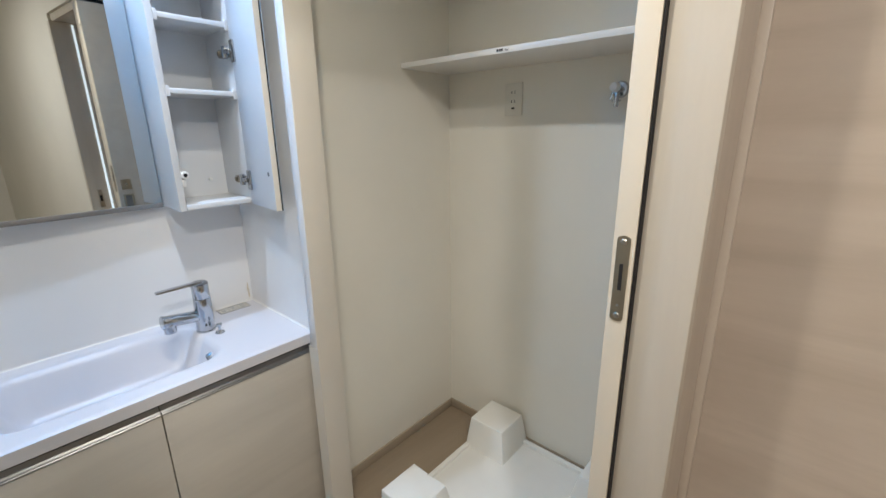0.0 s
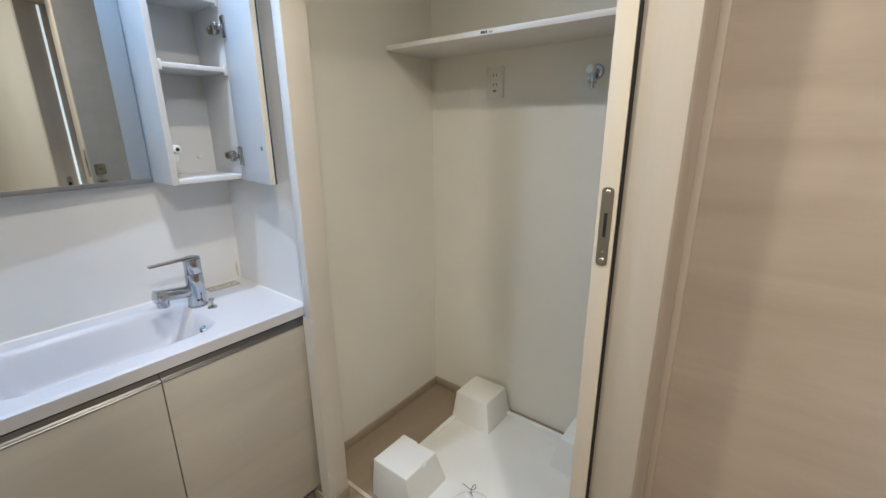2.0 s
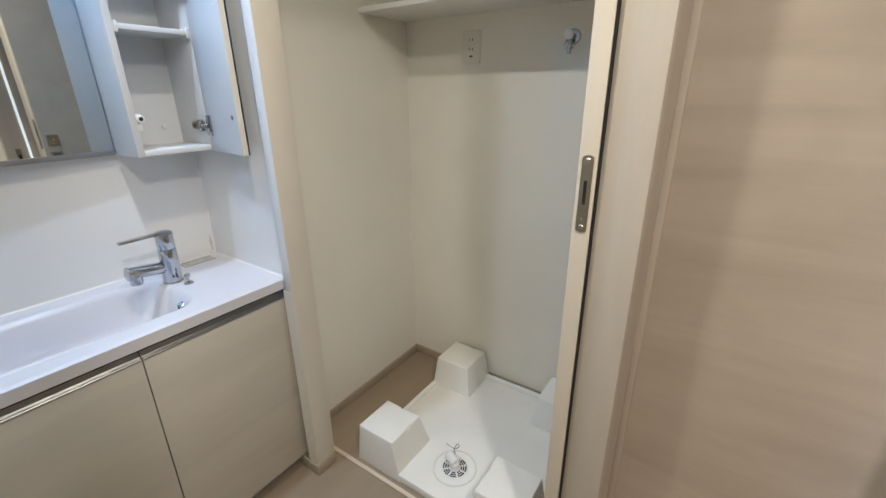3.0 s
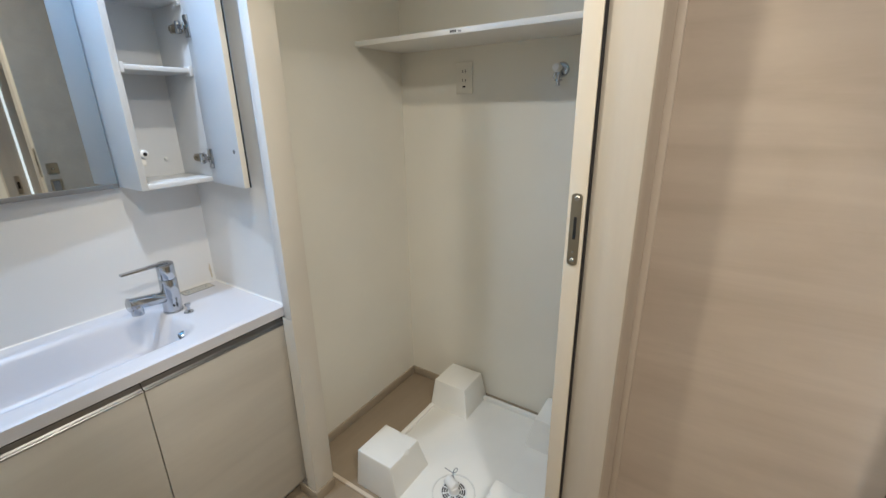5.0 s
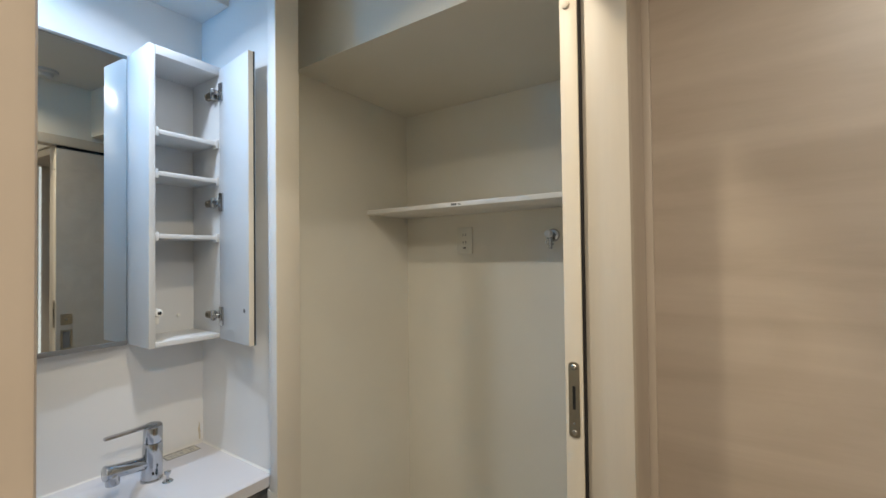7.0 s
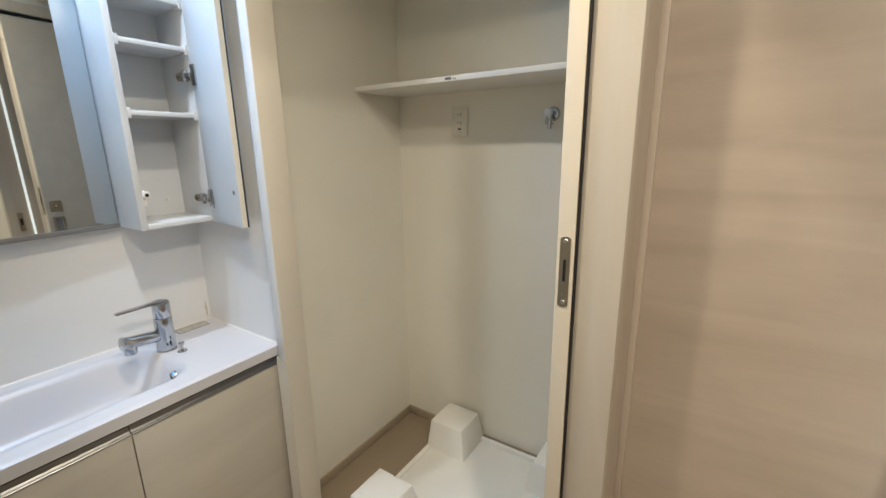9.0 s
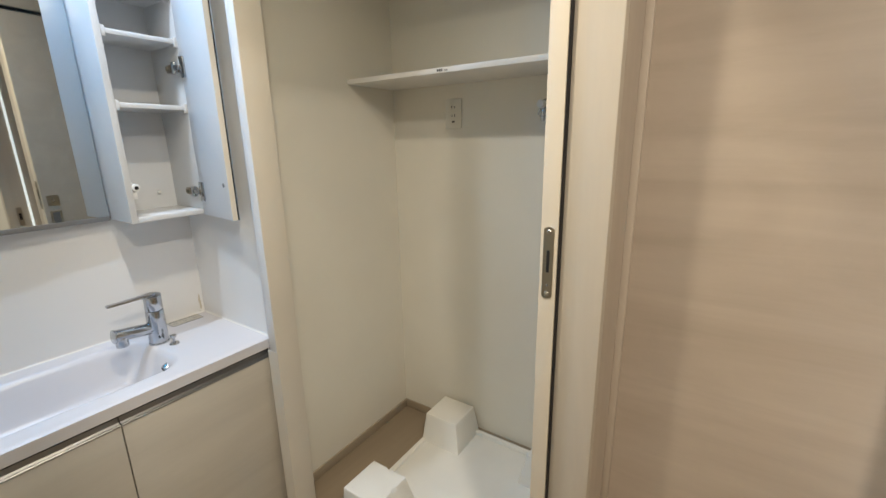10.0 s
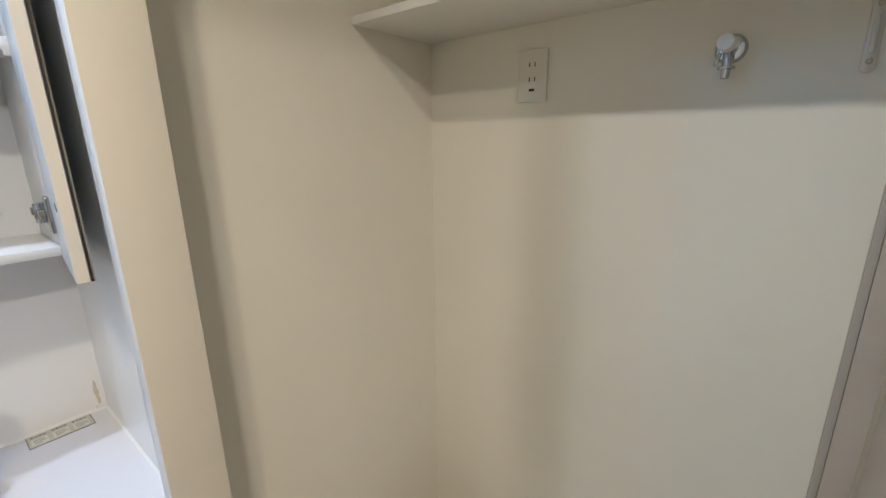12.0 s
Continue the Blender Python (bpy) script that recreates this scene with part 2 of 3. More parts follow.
structure("beam", box_bm(XB, -1.36, -0.62, YE, 2.34, CEIL, 0.004), M_PANEL, "off-white boxed edge of the ceiling above the washbasin")

# baseboards and threshold
structure("baseboard_alcove_side", box_bm(XA, XA + 0.007, YC1, YA, 0, 0.045, 0.001), M_BASE, "beige wood-look baseboard in the alcove")
structure("baseboard_alcove_back", box_bm(XA + 0.007, WX0, YA - 0.007, YA, 0, 0.045, 0.001), M_BASE, "beige wood-look baseboard in the alcove")
structure("baseboard_column_side", box_bm(XC, XC + 0.006, YC0, YC1, 0, 0.045, 0.001), M_BASE, "beige baseboard round the partition end")
structure("baseboard_column_front", box_bm(-1.15, XC + 0.006, YC0 - 0.006, YC0, 0, 0.045, 0.001), M_BASE, "beige baseboard round the partition end")
structure("threshold_strip", box_bm(XA, WX0, 0.875, 0.891, 0, 0.006, 0.002), M_TRIM, "pale beige threshold strip at the alcove floor")

# ---- doorway, sliding door ----
Z_HEAD = 2.06
structure("jamb_far", box_bm(DX1 + 0.003, -0.088, JY1, JY1 + 0.03, 0, 2.12, 0.0015), M_CASING, "pale ash-look door jamb")
structure("jamb_near", box_bm(WX0, WX1, JY0 - 0.03, JY0, 0, 2.12, 0.0015), M_CASING, "pale ash-look door jamb")
structure("casing_near", box_bm(WX1, -0.020, -0.060, 0.0195, 0, 2.12, 0.002), M_DOOR, "pinkish beige door casing on the hall side")
structure("jamb_head", box_bm(WX0, WX1, JY0, JY1, 2.085, 2.12, 0.0015), M_CASING, "pale ash-look door head")
structure("door_track", box_bm(DX0 - 0.012, WX0, JY0 - 0.03, YA - 0.01, 2.075, 2.125, 0.0015), M_CASING, "pale ash-look cover over the sliding door's track")
# solid black fill; the slot's shade is in its colour
structure("track_slot", box_bm(DX0 + 0.002, DX1, 0.82, YA - 0.012, 2.063, 2.075), M_BLACK, "black fill for the shaded slot above the sliding door")
# added black strip: paints the shade of the slot between leaf and jamb
structure("pocket_shade", box_bm(DX1 + 0.0006, DX1 + 0.0028, JY1 - 0.0115, JY1 + 0.022, 0.01, 2.06), M_BLACK, "black strip standing for the shade in the slot beside the sliding door")
structure("pocket_end_jamb", box_bm(-0.2535, DX0 - 0.002, YA - 0.010, YA, 0, 2.07), M_LEAF, "greyish wood-look jamb behind the sliding door")
structure("trim_pocket", box_bm(-0.268, -0.254, YA - 0.012, YA, 0, 2.07, 0.003), M_GREYTRIM, "grey-beige trim where the sliding door's pocket meets the wall")


def sliding_door():
    d = thing("sliding_door", "open sliding door with pale ash-look edge and greyish faces", "door", (DX0, 0.81, 0))
    y0, y1 = 0.81, 1.60
    part("leaf", box_bm(DX0 + 0.001, DX1 - 0.001, y0 + 0.004, y1, 0.01, 2.06), M_LEAF, d, "greyish wood-look door leaf", 0)
    part("edge", box_bm(DX0, DX1, y0, y0 + 0.004, 0.008, 2.062, 0.001), M_LEAF_EDGE, d, "cream edge band of the door")
    xm = (DX0 + DX1) / 2
    z0, z1 = 1.118, 1.262
    n = 10
    pts = []
    w = 0.0102
    for k in range(n + 1):
        a = math.pi * k / n
        pts.append((xm + w * math.cos(a), z1 - w * 0.6 + w * 0.6 * math.sin(a)))
    for k in range(n + 1):
        a = math.pi + math.pi * k / n
        pts.append((xm + w * math.cos(a), z0 + w * 0.6 + w * 0.6 * math.sin(a)))
    plate = part("latch_plate", prism_bm(pts, y0 - 0.0015, y0 + 0.001, "y"), M_NICKEL, d, "satin nickel latch plate")
    part("latch_slot", box_bm(xm - 0.0028, xm + 0.0028, y0 - 0.0022, y0, 1.172, 1.216), M_BLACK, plate, "dark latch slot")
    for z in (1.252, 1.128):
        part("screw", cyl_bm((xm, y0 - 0.0015, z), (xm, y0 - 0.003, z), 0.0055, 0.0035, 16), M_STEEL, plate, "countersunk steel screw")
    part("pin", cyl_bm((xm, y0 - 0.0015, 1.146), (xm, y0 - 0.0026, 1.146), 0.002, None, 12), M_CHROME, plate)
    part("bumper", cyl_bm((xm - 0.004, y0, 1.952), (xm - 0.004, y0 - 0.004, 1.952), 0.008, 0.007, 20, 0.001), M_LEAF_EDGE, d, "small cream bumper")
    for side, x, s in ((0, DX0, -1), (1, DX1, 1)):
        lock = part("lock_plate", box_bm(min(x, x + s * 0.003), max(x, x + s * 0.003), y0 + 0.02, y0 + 0.07, 1.13, 1.185, 0.001), M_STEEL, d, "square satin lock plate")
        part("thumb_turn", cyl_bm((x + s * 0.003, y0 + 0.045, 1.158), (x + s * 0.006, y0 + 0.045, 1.158), 0.006, 0.005, 16), M_CHROME, lock)
        pull = part("flush_pull", join(box_bm(min(x, x + s * 0.003), max(x, x + s * 0.003), y0 + 0.02, y0 + 0.07, 1.0, 1.008, 0.0008),
                                       box_bm(min(x, x + s * 0.003), max(x, x + s * 0.003), y0 + 0.02, y0 + 0.07, 1.095, 1.103, 0.0008),
                                       box_bm(min(x, x + s * 0.003), max(x, x + s * 0.003), y0 + 0.02, y0 + 0.030, 1.008, 1.095, 0.0008),
                                       box_bm(min(x, x + s * 0.003), max(x, x + s * 0.003), y0 + 0.060, y0 + 0.07, 1.008, 1.095, 0.0008)), M_STEEL, d, "satin flush pull")
        part("recess", box_bm(min(x, x + s * 0.0006), max(x, x + s * 0.0006), y0 + 0.03, y0 + 0.06, 1.008, 1.095), M_GREY, pull)
    return d


sliding_door()


def hall_door():
    x0, x1, yd = -0.073, 0.40, 1.0
    structure("hall_door_return", box_bm(WX1 + 0.0005, -0.088, JY1 + 0.03, 0.9845, 0, 2.10), M_RETURN, "pale ash-look return of the door frame")
    # filler set back in the groove, its shade put into the colour
    structure("hall_door_groove", box_bm(WX1 + 0.0005, -0.0905, 0.9847, 0.9878, 0, 2.10), M_GROOVE, "dark fill standing for the shade in the door frame's groove")
    structure("hall_door_jamb", box_bm(WX1 + 0.0005, x0, 0.988, 1.045, 0, 2.10, 0.001), M_RETURN, "pale ash-look hall door jamb")
    structure("hall_door_head", box_bm(WX1, x1 + 0.035, JY1 + 0.031, 1.045, 2.06, 2.10, 0.0015), M_CASING, "pale ash-look door frame head")
    structure("hall_door_jamb_far", box_bm(x1, x1 + 0.035, JY1 + 0.010, 1.045, 0, 2.06, 0.0015), M_CASING, "pale ash-look door frame")
    # added strip that glows by itself; the jamb behind has no opening
    structure("glow_strip", box_bm(x1 - 0.006, x1, YP + 0.092, YP + 0.103, 0.004, 2.05, 0.001), M_GLOW_STRIP, "thin glowing white strip added on the hall door frame")
    d = thing("hall_door", "closed pinkish beige wood-look door in the hall", "door", (x0, yd, 0))
    part("leaf", box_bm(x0 + 0.0002, x1 - 0.008, yd, yd + 0.036, 0.008, 2.056), M_DOOR, d, "pinkish beige ash-look door leaf")
    p = part("strike_plate", box_bm(x1 - 0.002, x1, YP + 0.035, YP + 0.060, 0.97, 1.08, 0.0005), M_STEEL, d, "satin strike plate")
    part("latch_hole", box_bm(x1 - 0.003, x1 - 0.001, YP + 0.041, YP + 0.054, 1.005, 1.045), M_BLACK, p)
    return d


hall_door()


# ---- vanity ----
YV0, YV1 = -0.41, 0.788
XF = -1.127
COUNTER = 0.80


def smooth(k):
    k = max(0.0, min(1.0, k))
    return k * k * (3 - 2 * k)


def basin_depth(x, y):
    """Depth of the basin's bowl under the counter at a place."""
    x0, x1, y0, y1, rad = -1.500, -1.190, 0.052, 0.556, 0.085
    cx, cy = (x0 + x1) / 2, (y0 + y1) / 2
    qx, qy = abs(x - cx) - (x1 - x0) / 2 + rad, abs(y - cy) - (y1 - y0) / 2 + rad
    d = rad - math.hypot(max(qx, 0), max(qy, 0)) - min(max(qx, qy), 0)   # inward distance from the bowl's outline
    tap = math.hypot(x + 1.408, y - 0.590) - 0.047                         # the deck under the tap
    d = min(d, max(tap, 0.0)) if y > 0.40 else d
    return 0.115 * smooth(d / 0.062) + 0.022 * smooth((d - 0.02) / 0.13)


def vanity():
    v = thing("washbasin_cabinet", "white resin washbasin on a pale wood-look vanity cabinet", "washbasin", (-1.34, 0.19, 0))
    # one moulded top: a grid sunk for the bowl, with a front lip
    bm = bmesh.new()
    xs = [XB + (XF - XB) * i / 56 for i in range(57)]
    ys = [YV0 + (YV1 - YV0) * j / 130 for j in range(131)]
    grid = []
    for x in xs:
        row = []
        for y in ys:
            z = COUNTER - basin_depth(x, y)
            back = max(0.0, 1 - (x - XB) / 0.03)
            z += 0.006 * min(1.0, back * 1.5) * (1 - smooth((y - 0.60) / 0.04))
            if x > XF - 0.010:
                z -= 0.004 * ((x - XF + 0.010) / 0.010) ** 2
            row.append(bm.verts.new((x, y, z)))
        grid.append(row)
    for i in range(56):
        for j in range(130):
            bm.faces.new((grid[i][j], grid[i + 1][j], grid[i + 1][j + 1], grid[i][j + 1]))
    lowf = [bm.verts.new((XF, y, COUNTER - 0.036)) for y in ys]
    for j in range(130):
        bm.faces.new((grid[56][j], lowf[j], lowf[j + 1], grid[56][j + 1]))
    bmesh.ops.recalc_face_normals(bm, faces=bm.faces)
    part("basin_top", bm, M_BASIN, v, "white moulded basin and counter", 50)
    part("body", box_bm(XB, XF - 0.022, YV0, YV1, 0.07, COUNTER - 0.145), M_CAB, v, "white cabinet body")
    # black box gives the shade of the gap under the counter
    part("back_gap", box_bm(XF - 0.030, XF - 0.020, YV0, YV1, COUNTER - 0.14, COUNTER - 0.037), M_BLACK, v, "black fill for the shaded gap behind the handle rails")
    part("toe_kick", box_bm(XB, XF - 0.055, YV0, YV1, 0, 0.07), M_CAB, v, "grey-white toe kick")
    seam = 0.352
    for y0, y1, lab in ((YV0, seam - 0.0015, "wide"), (seam + 0.0015, YV1 - 0.008, "narrow")):
        d = part("door", box_bm(XF - 0.018, XF, y0, y1, 0.068, COUNTER - 0.068, 0.001), M_FRONT, v, f"{lab} pale ash-look cabinet front")
        zt = COUNTER - 0.066
        prof = [(XF - 0.018, zt - 0.002), (XF + 0.001, zt - 0.002), (XF + 0.001, zt + 0.0012), (XF - 0.0015, zt + 0.0032), (XF - 0.0055, zt + 0.0036), (XF - 0.0105, zt + 0.0075), (XF - 0.0125, zt + 0.020), (XF - 0.018, zt + 0.020)]
        part("handle_rail", prism_bm(prof, y0, y1, "y"), M_ALU, d, "aluminium handle rail")
    part("slot", box_bm(XF - 0.002, XF + 0.002, -0.075, 0.034, 0.683, 0.695, 0.0015), M_GREY, v, "dark slotted label holder")
    part("overflow", cyl_bm((-1.290, 0.560, 0.767), (-1.290, 0.524, 0.757), 0.0145, 0.0135, 28, 0.002), M_CHROME, v, "chrome overflow ring")
    part("overflow_hole", cyl_bm((-1.290, 0.526, 0.7576), (-1.290, 0.5232, 0.7568), 0.0085, None, 20), M_BLACK, v)
    return v


vanity()


structure("caulk_end", prism_bm([(YE, COUNTER - 0.001), (YE - 0.005, COUNTER - 0.001), (YE, COUNTER + 0.005)], XB + 0.004, XF - 0.004, "x"), M_WHITE, "white sealant between counter and end wall")
structure("caulk_back", join(prism_bm([(XB, COUNTER + 0.004), (XB + 0.005, COUNTER + 0.004), (XB, COUNTER + 0.010)], YV0, 0.62, "y"),
                             prism_bm([(XB, COUNTER - 0.001), (XB + 0.003, COUNTER - 0.001), (XB, COUNTER + 0.007)], 0.62, YE - 0.004, "y")), M_WHITE, "white sealant between counter and back wall")


def sealant_residue():
    k = thing("sealant_residue", "small beige dried sealant residue above the basin's back corner", "stain", (XB, 0.777, COUNTER + 0.02))
    bm = bmesh.new()
    rnd = random.Random(5)
    rows = []
    for i in range(9):
        z = COUNTER + 0.012 + 0.0078 * i
        w = (0.0016 + 0.0020 * math.sin(math.pi * i / 8)) * rnd.uniform(0.7, 1.2)
        y = 0.777 + rnd.uniform(-0.0015, 0.0015)
        rows.append([bm.verts.new((XB, y - w, z)), bm.verts.new((XB + 0.0012, y - w * 0.3, z)), bm.verts.new((XB + 0.0009, y + w * 0.5, z)), bm.verts.new((XB, y + w, z))])
    for a, b in zip(rows, rows[1:]):
        for j in range(3):
            bm.faces.new((a[j], a[j + 1], b[j + 1], b[j]))
    bmesh.ops.recalc_face_normals(bm, faces=bm.faces)
    part("smear", bm, M_RESIDUE, k)
    part("crumb", box_bm(XB, XB + 0.006, 0.770, 0.783, COUNTER + 0.008, COUNTER + 0.014, 0.002), M_WHITE, k, "white sealant crumb")


sealant_residue()


def faucet():
    f = thing("faucet", "chrome single-lever mixer tap on the washbasin", "tap", (-1.415, 0.545, COUNTER))
    x, y = -1.408, 0.571
    xt, yt = x + 0.026, y - 0.006
    part("base_ring", cyl_bm((x, y, COUNTER - 0.002), (x, y, COUNTER + 0.005), 0.0295, None, 40, 0.001), M_CHROME, f)
    part("body", cyl_bm((x, y, COUNTER + 0.005), (x + 0.019, y - 0.004, 0.922), 0.0280, 0.0250, 48, 0.0015), M_CHROME, f)
    part("cap", cyl_bm((x + 0.0192, y - 0.0042, 0.9226), (xt, yt, 0.9705), 0.0250, 0.0243, 48, 0.0012), M_CHROME, f)
    lever = prism_bm([(yt + 0.010, 0.9740), (yt - 0.024, 0.9740), (yt - 0.117, 0.9715), (yt - 0.119, 0.9650), (yt - 0.030, 0.9655), (yt - 0.022, 0.9600), (yt + 0.010, 0.9600)], xt - 0.015, xt + 0.003, "x", 0.0018)
    part("lever", lever, M_CHROME, f)
    part("spout", cyl_bm((x + 0.008, y - 0.012, 0.857), (x + 0.012, y - 0.116, 0.870), 0.0185, 0.0190, 36, 0.001), M_CHROME, f)
    part("spout_end", cyl_bm((x + 0.012, y - 0.115, 0.8695), (x + 0.0121, y - 0.122, 0.8703), 0.0212, 0.0212, 36, 0.0015), M_CHROME, f)
    part("nozzle", cyl_bm((x + 0.012, y - 0.102, 0.866), (x + 0.012, y - 0.102, 0.832), 0.0180, 0.0170, 28, 0.001), M_CHROME, f)
    part("temperature_mark", cyl_bm((x + 0.030, y - 0.008, 0.828), (x + 0.034, y - 0.009, 0.828), 0.003, None, 12), M_BLACK, f)
    return f


faucet()


def plug_knob():
    k = thing("plug_knob", "small chrome plug knob on the basin's rim", "plug knob", (-1.352, 0.592, COUNTER))
    part("rosette", cyl_bm((-1.352, 0.592, COUNTER), (-1.352, 0.592, COUNTER + 0.004), 0.015, 0.012, 24), M_CHROME, k)
    part("stem", cyl_bm((-1.352, 0.592, COUNTER + 0.003), (-1.352, 0.592, COUNTER + 0.022), 0.004, None, 12), M_CHROME, k)
    part("knob", cyl_bm((-1.352, 0.592, COUNTER + 0.022), (-1.352, 0.592, COUNTER + 0.030), 0.008, 0.009, 20, 0.001), M_CHROME, k)


plug_knob()

def sticker():
    k = thing("warning_label", "small brownish printed label stuck on the basin's back corner", "label", (-1.505, 0.71, COUNTER + 0.001))
    z = COUNTER + 0.0012
    x0, x1, y0, y1 = -1.543, -1.492, 0.650, 0.757
    part("border", box_bm(x0, x1, y0, y1, z - 0.001, z - 0.0004), M_GREY, k, "grey printed border")
    part("film", box_bm(x0 + 0.002, x1 - 0.002, y0 + 0.002, y1 - 0.002, z - 0.001, z), M_LABEL, k)
    for i in range(3):
        ya = y0 + 0.006 + 0.0335 * i
        part("print_bar", box_bm(x0 + 0.018, x1 - 0.006, ya, ya + 0.026, z, z + 0.0003), M_PRINT, k, "pale printed field")
        for j, (xa, w) in enumerate(((x0 + 0.024, 0.017), (x0 + 0.031, 0.020), (x0 + 0.038, 0.012))):
            part("print_line", box_bm(xa, xa + 0.002, ya + 0.004, ya + 0.004 + w, z + 0.0003, z + 0.0005), M_GREY, k, "dark print")
        for j in range(4):
            yb = ya + 0.001 + 0.0065 * j
            part("print_word", box_bm(x0 + 0.006 + 0.002 * ((i + j) % 2), x0 + 0.012, yb, yb + 0.0045, z, z + 0.0004), M_GREY, k, "dark print")


sticker()

# ---- mirror ----
MZ0, MZ1 = 1.215, 2.105
YS = 0.545                     # side panel of the wall cabinet


def mirror():
    m = thing("mirror", "wide frameless washbasin mirror standing slightly ajar on its white housing", "mirror", (XM, YS - 0.002, MZ0))
    part("glass", box_bm(XM - 0.004, XM, -0.36, YS - 0.002, MZ0, MZ1), M_MIRROR, m, "mirror glass", 0)
    part("backing", box_bm(XM - 0.016, XM - 0.004, -0.36, YS - 0.002, MZ0, MZ1), M_CAB, m, "white mirror board")
    part("bottom_rail", box_bm(XM - 0.018, XM + 0.004, -0.36, YS - 0.002, MZ0 - 0.014, MZ0, 0.001), M_RAIL, m, "grey metal bottom rail")
    part("top_rail", box_bm(XM - 0.018, XM + 0.003, -0.36, YS - 0.002, MZ1, MZ1 + 0.010, 0.001), M_ALU, m, "aluminium top rail")
    m.rotation_euler.z = radians(2.7)


mirror()


def mirror_lamp():
    d = thing("mirror_lamp", "slim cool white lamp bar on the wall over the mirror", "lamp", (XB + 0.02, -0.01, 2.13))
    part("cover", box_bm(XB + 0.006, XB + 0.030, -0.30, 0.285, MZ1 + 0.014, MZ1 + 0.032, 0.004), M_LED, d, "lit cool white cover")
    part("base", box_bm(XB, XB + 0.006, -0.305, 0.290, MZ1 + 0.012, MZ1 + 0.034, 0.001), M_ALU, d, "aluminium base")


mirror_lamp()

XCF = -1.36                    # cabinet front
YH = 0.755


def wall_cabinet():
    c = thing("mirror_cabinet", "open narrow white mirror cabinet with shelves beside the mirror", "cabinet", ((XB + XCF) / 2, 0.65, MZ0))
    th = 0.018
    part("side_panel", box_bm(XB, XCF, YS, YS + th, MZ0 - 0.012, MZ1 + 0.012, 0.002), M_CAB, c)
    part("side_panel", box_bm(XB, XCF, YH, YH + 0.012, MZ0 - 0.012, MZ1 + 0.012, 0.002), M_CAB, c)
    part("bottom", box_bm(XB, XCF, YS + th, YH, MZ0 - 0.012, MZ0 + 0.004, 0.002), M_CAB, c)
    part("top", box_bm(XB, XCF, YS + th, YH, MZ1 - 0.016, MZ1 + 0.012, 0.002), M_CAB, c)
    part("back", box_bm(XB, XB + 0.006, YS + th, YH, MZ0 + 0.004, MZ1 - 0.016), M_CAB, c)
    for z in (1.545, 1.736, 1.863):
        s = part("shelf", box_bm(XB + 0.02, XCF - 0.004, YS + th, YH, z - 0.014, z, 0.002), M_CAB, c, "white removable shelf tray")
        for y in (YS + th, YH - 0.010):
            part("shelf_end", box_bm(XCF - 0.030, XCF - 0.002, y, y + 0.010, z - 0.022, z + 0.006, 0.001), M_CAB, s)
    k = part("socket_knob", cyl_bm((XCF - 0.034, YS + th + 0.007, 1.306), (XCF + 0.002, YS + th + 0.010, 1.306), 0.0135, 0.0115, 24, 0.003), M_WHITE, c, "white round socket")
    part("socket_hole", cyl_bm((XCF + 0.0015, YS + th + 0.010, 1.306), (XCF + 0.0028, YS + th + 0.0101, 1.306), 0.0055, None, 14), M_BLACK, k)
    part("socket_foot", box_bm(XCF - 0.030, XCF - 0.004, YS + th, YS + th + 0.012, 1.272, 1.295, 0.003), M_WHITE, k)
    part("peg", cyl_bm((XB + 0.006, 0.703, 1.272), (XB + 0.014, 0.703, 1.272), 0.0055, None, 12, 0.001), M_WHITE, c, "small white peg")
    # open door, hinged at the far side
    d0 = Vector((XCF + 0.005, 0.752, 0))
    along = Vector((0.9947, -0.103, 0)).normalized()
    back = Vector((-along.y, along.x, 0))

    DW = 0.207

    def slab(a, b, u0, u1, bevel=0.0):
        p = [d0 + along * u0 + back * a, d0 + along * u1 + back * a, d0 + along * u1 + back * b, d0 + along * u0 + back * b]
        return prism_bm([(q.x, q.y) for q in p], MZ0 - 0.014, MZ1 + 0.002, "z", bevel)

    door = part("door", slab(0, 0.0165, 0, DW, 0.001), M_CAB, c, "open white cabinet door")
    part("edge_band", slab(0.001, 0.0155, DW, DW + 0.0008), M_EDGE, door, "cream edge band")
    part("dark_backing", slab(0.0166, 0.0195, 0, DW + 0.002), M_BLACK, door, "dark edge of the mirror")
    part("mirror_face", slab(0.0196, 0.0215, 0, DW + 0.002), M_MIRROR, door, "mirror glass on the door's front", 0)
    q = d0 + along * 0.178 + Vector((0, 0, 1.306))
    part("magnet", cyl_bm(q - back * 0.0012, q + back * 0.001, 0.0065, None, 16), M_GREY, door, "small grey catch")
    for z in (1.278, 1.655, 2.024):
        h = part("hinge", join(box_bm(XCF - 0.064, XCF - 0.012, YH - 0.016, YH, z - 0.012, z + 0.012, 0.003),
                               box_bm(XCF - 0.058, XCF - 0.046, YH - 0.021, YH - 0.014, z - 0.007, z + 0.007, 0.002)), M_HINGE, c, "steel concealed hinge")
        part("knuckle", join(cyl_bm((XCF - 0.014, YH - 0.014, z - 0.017), (XCF - 0.014, YH - 0.014, z + 0.017), 0.0085, None, 16, 0.002),
                             box_bm(XCF - 0.012, XCF + 0.018, YH - 0.020, YH - 0.006, z - 0.007, z + 0.007, 0.003)), M_CHROME, h)
        e = d0 + along * 0.020 - back * 0.0035
        part("cup", box_bm(e.x - 0.012, e.x + 0.012, e.y - 0.0035, e.y + 0.003, z - 0.031, z + 0.031, 0.003), M_CHROME, h)


wall_cabinet()

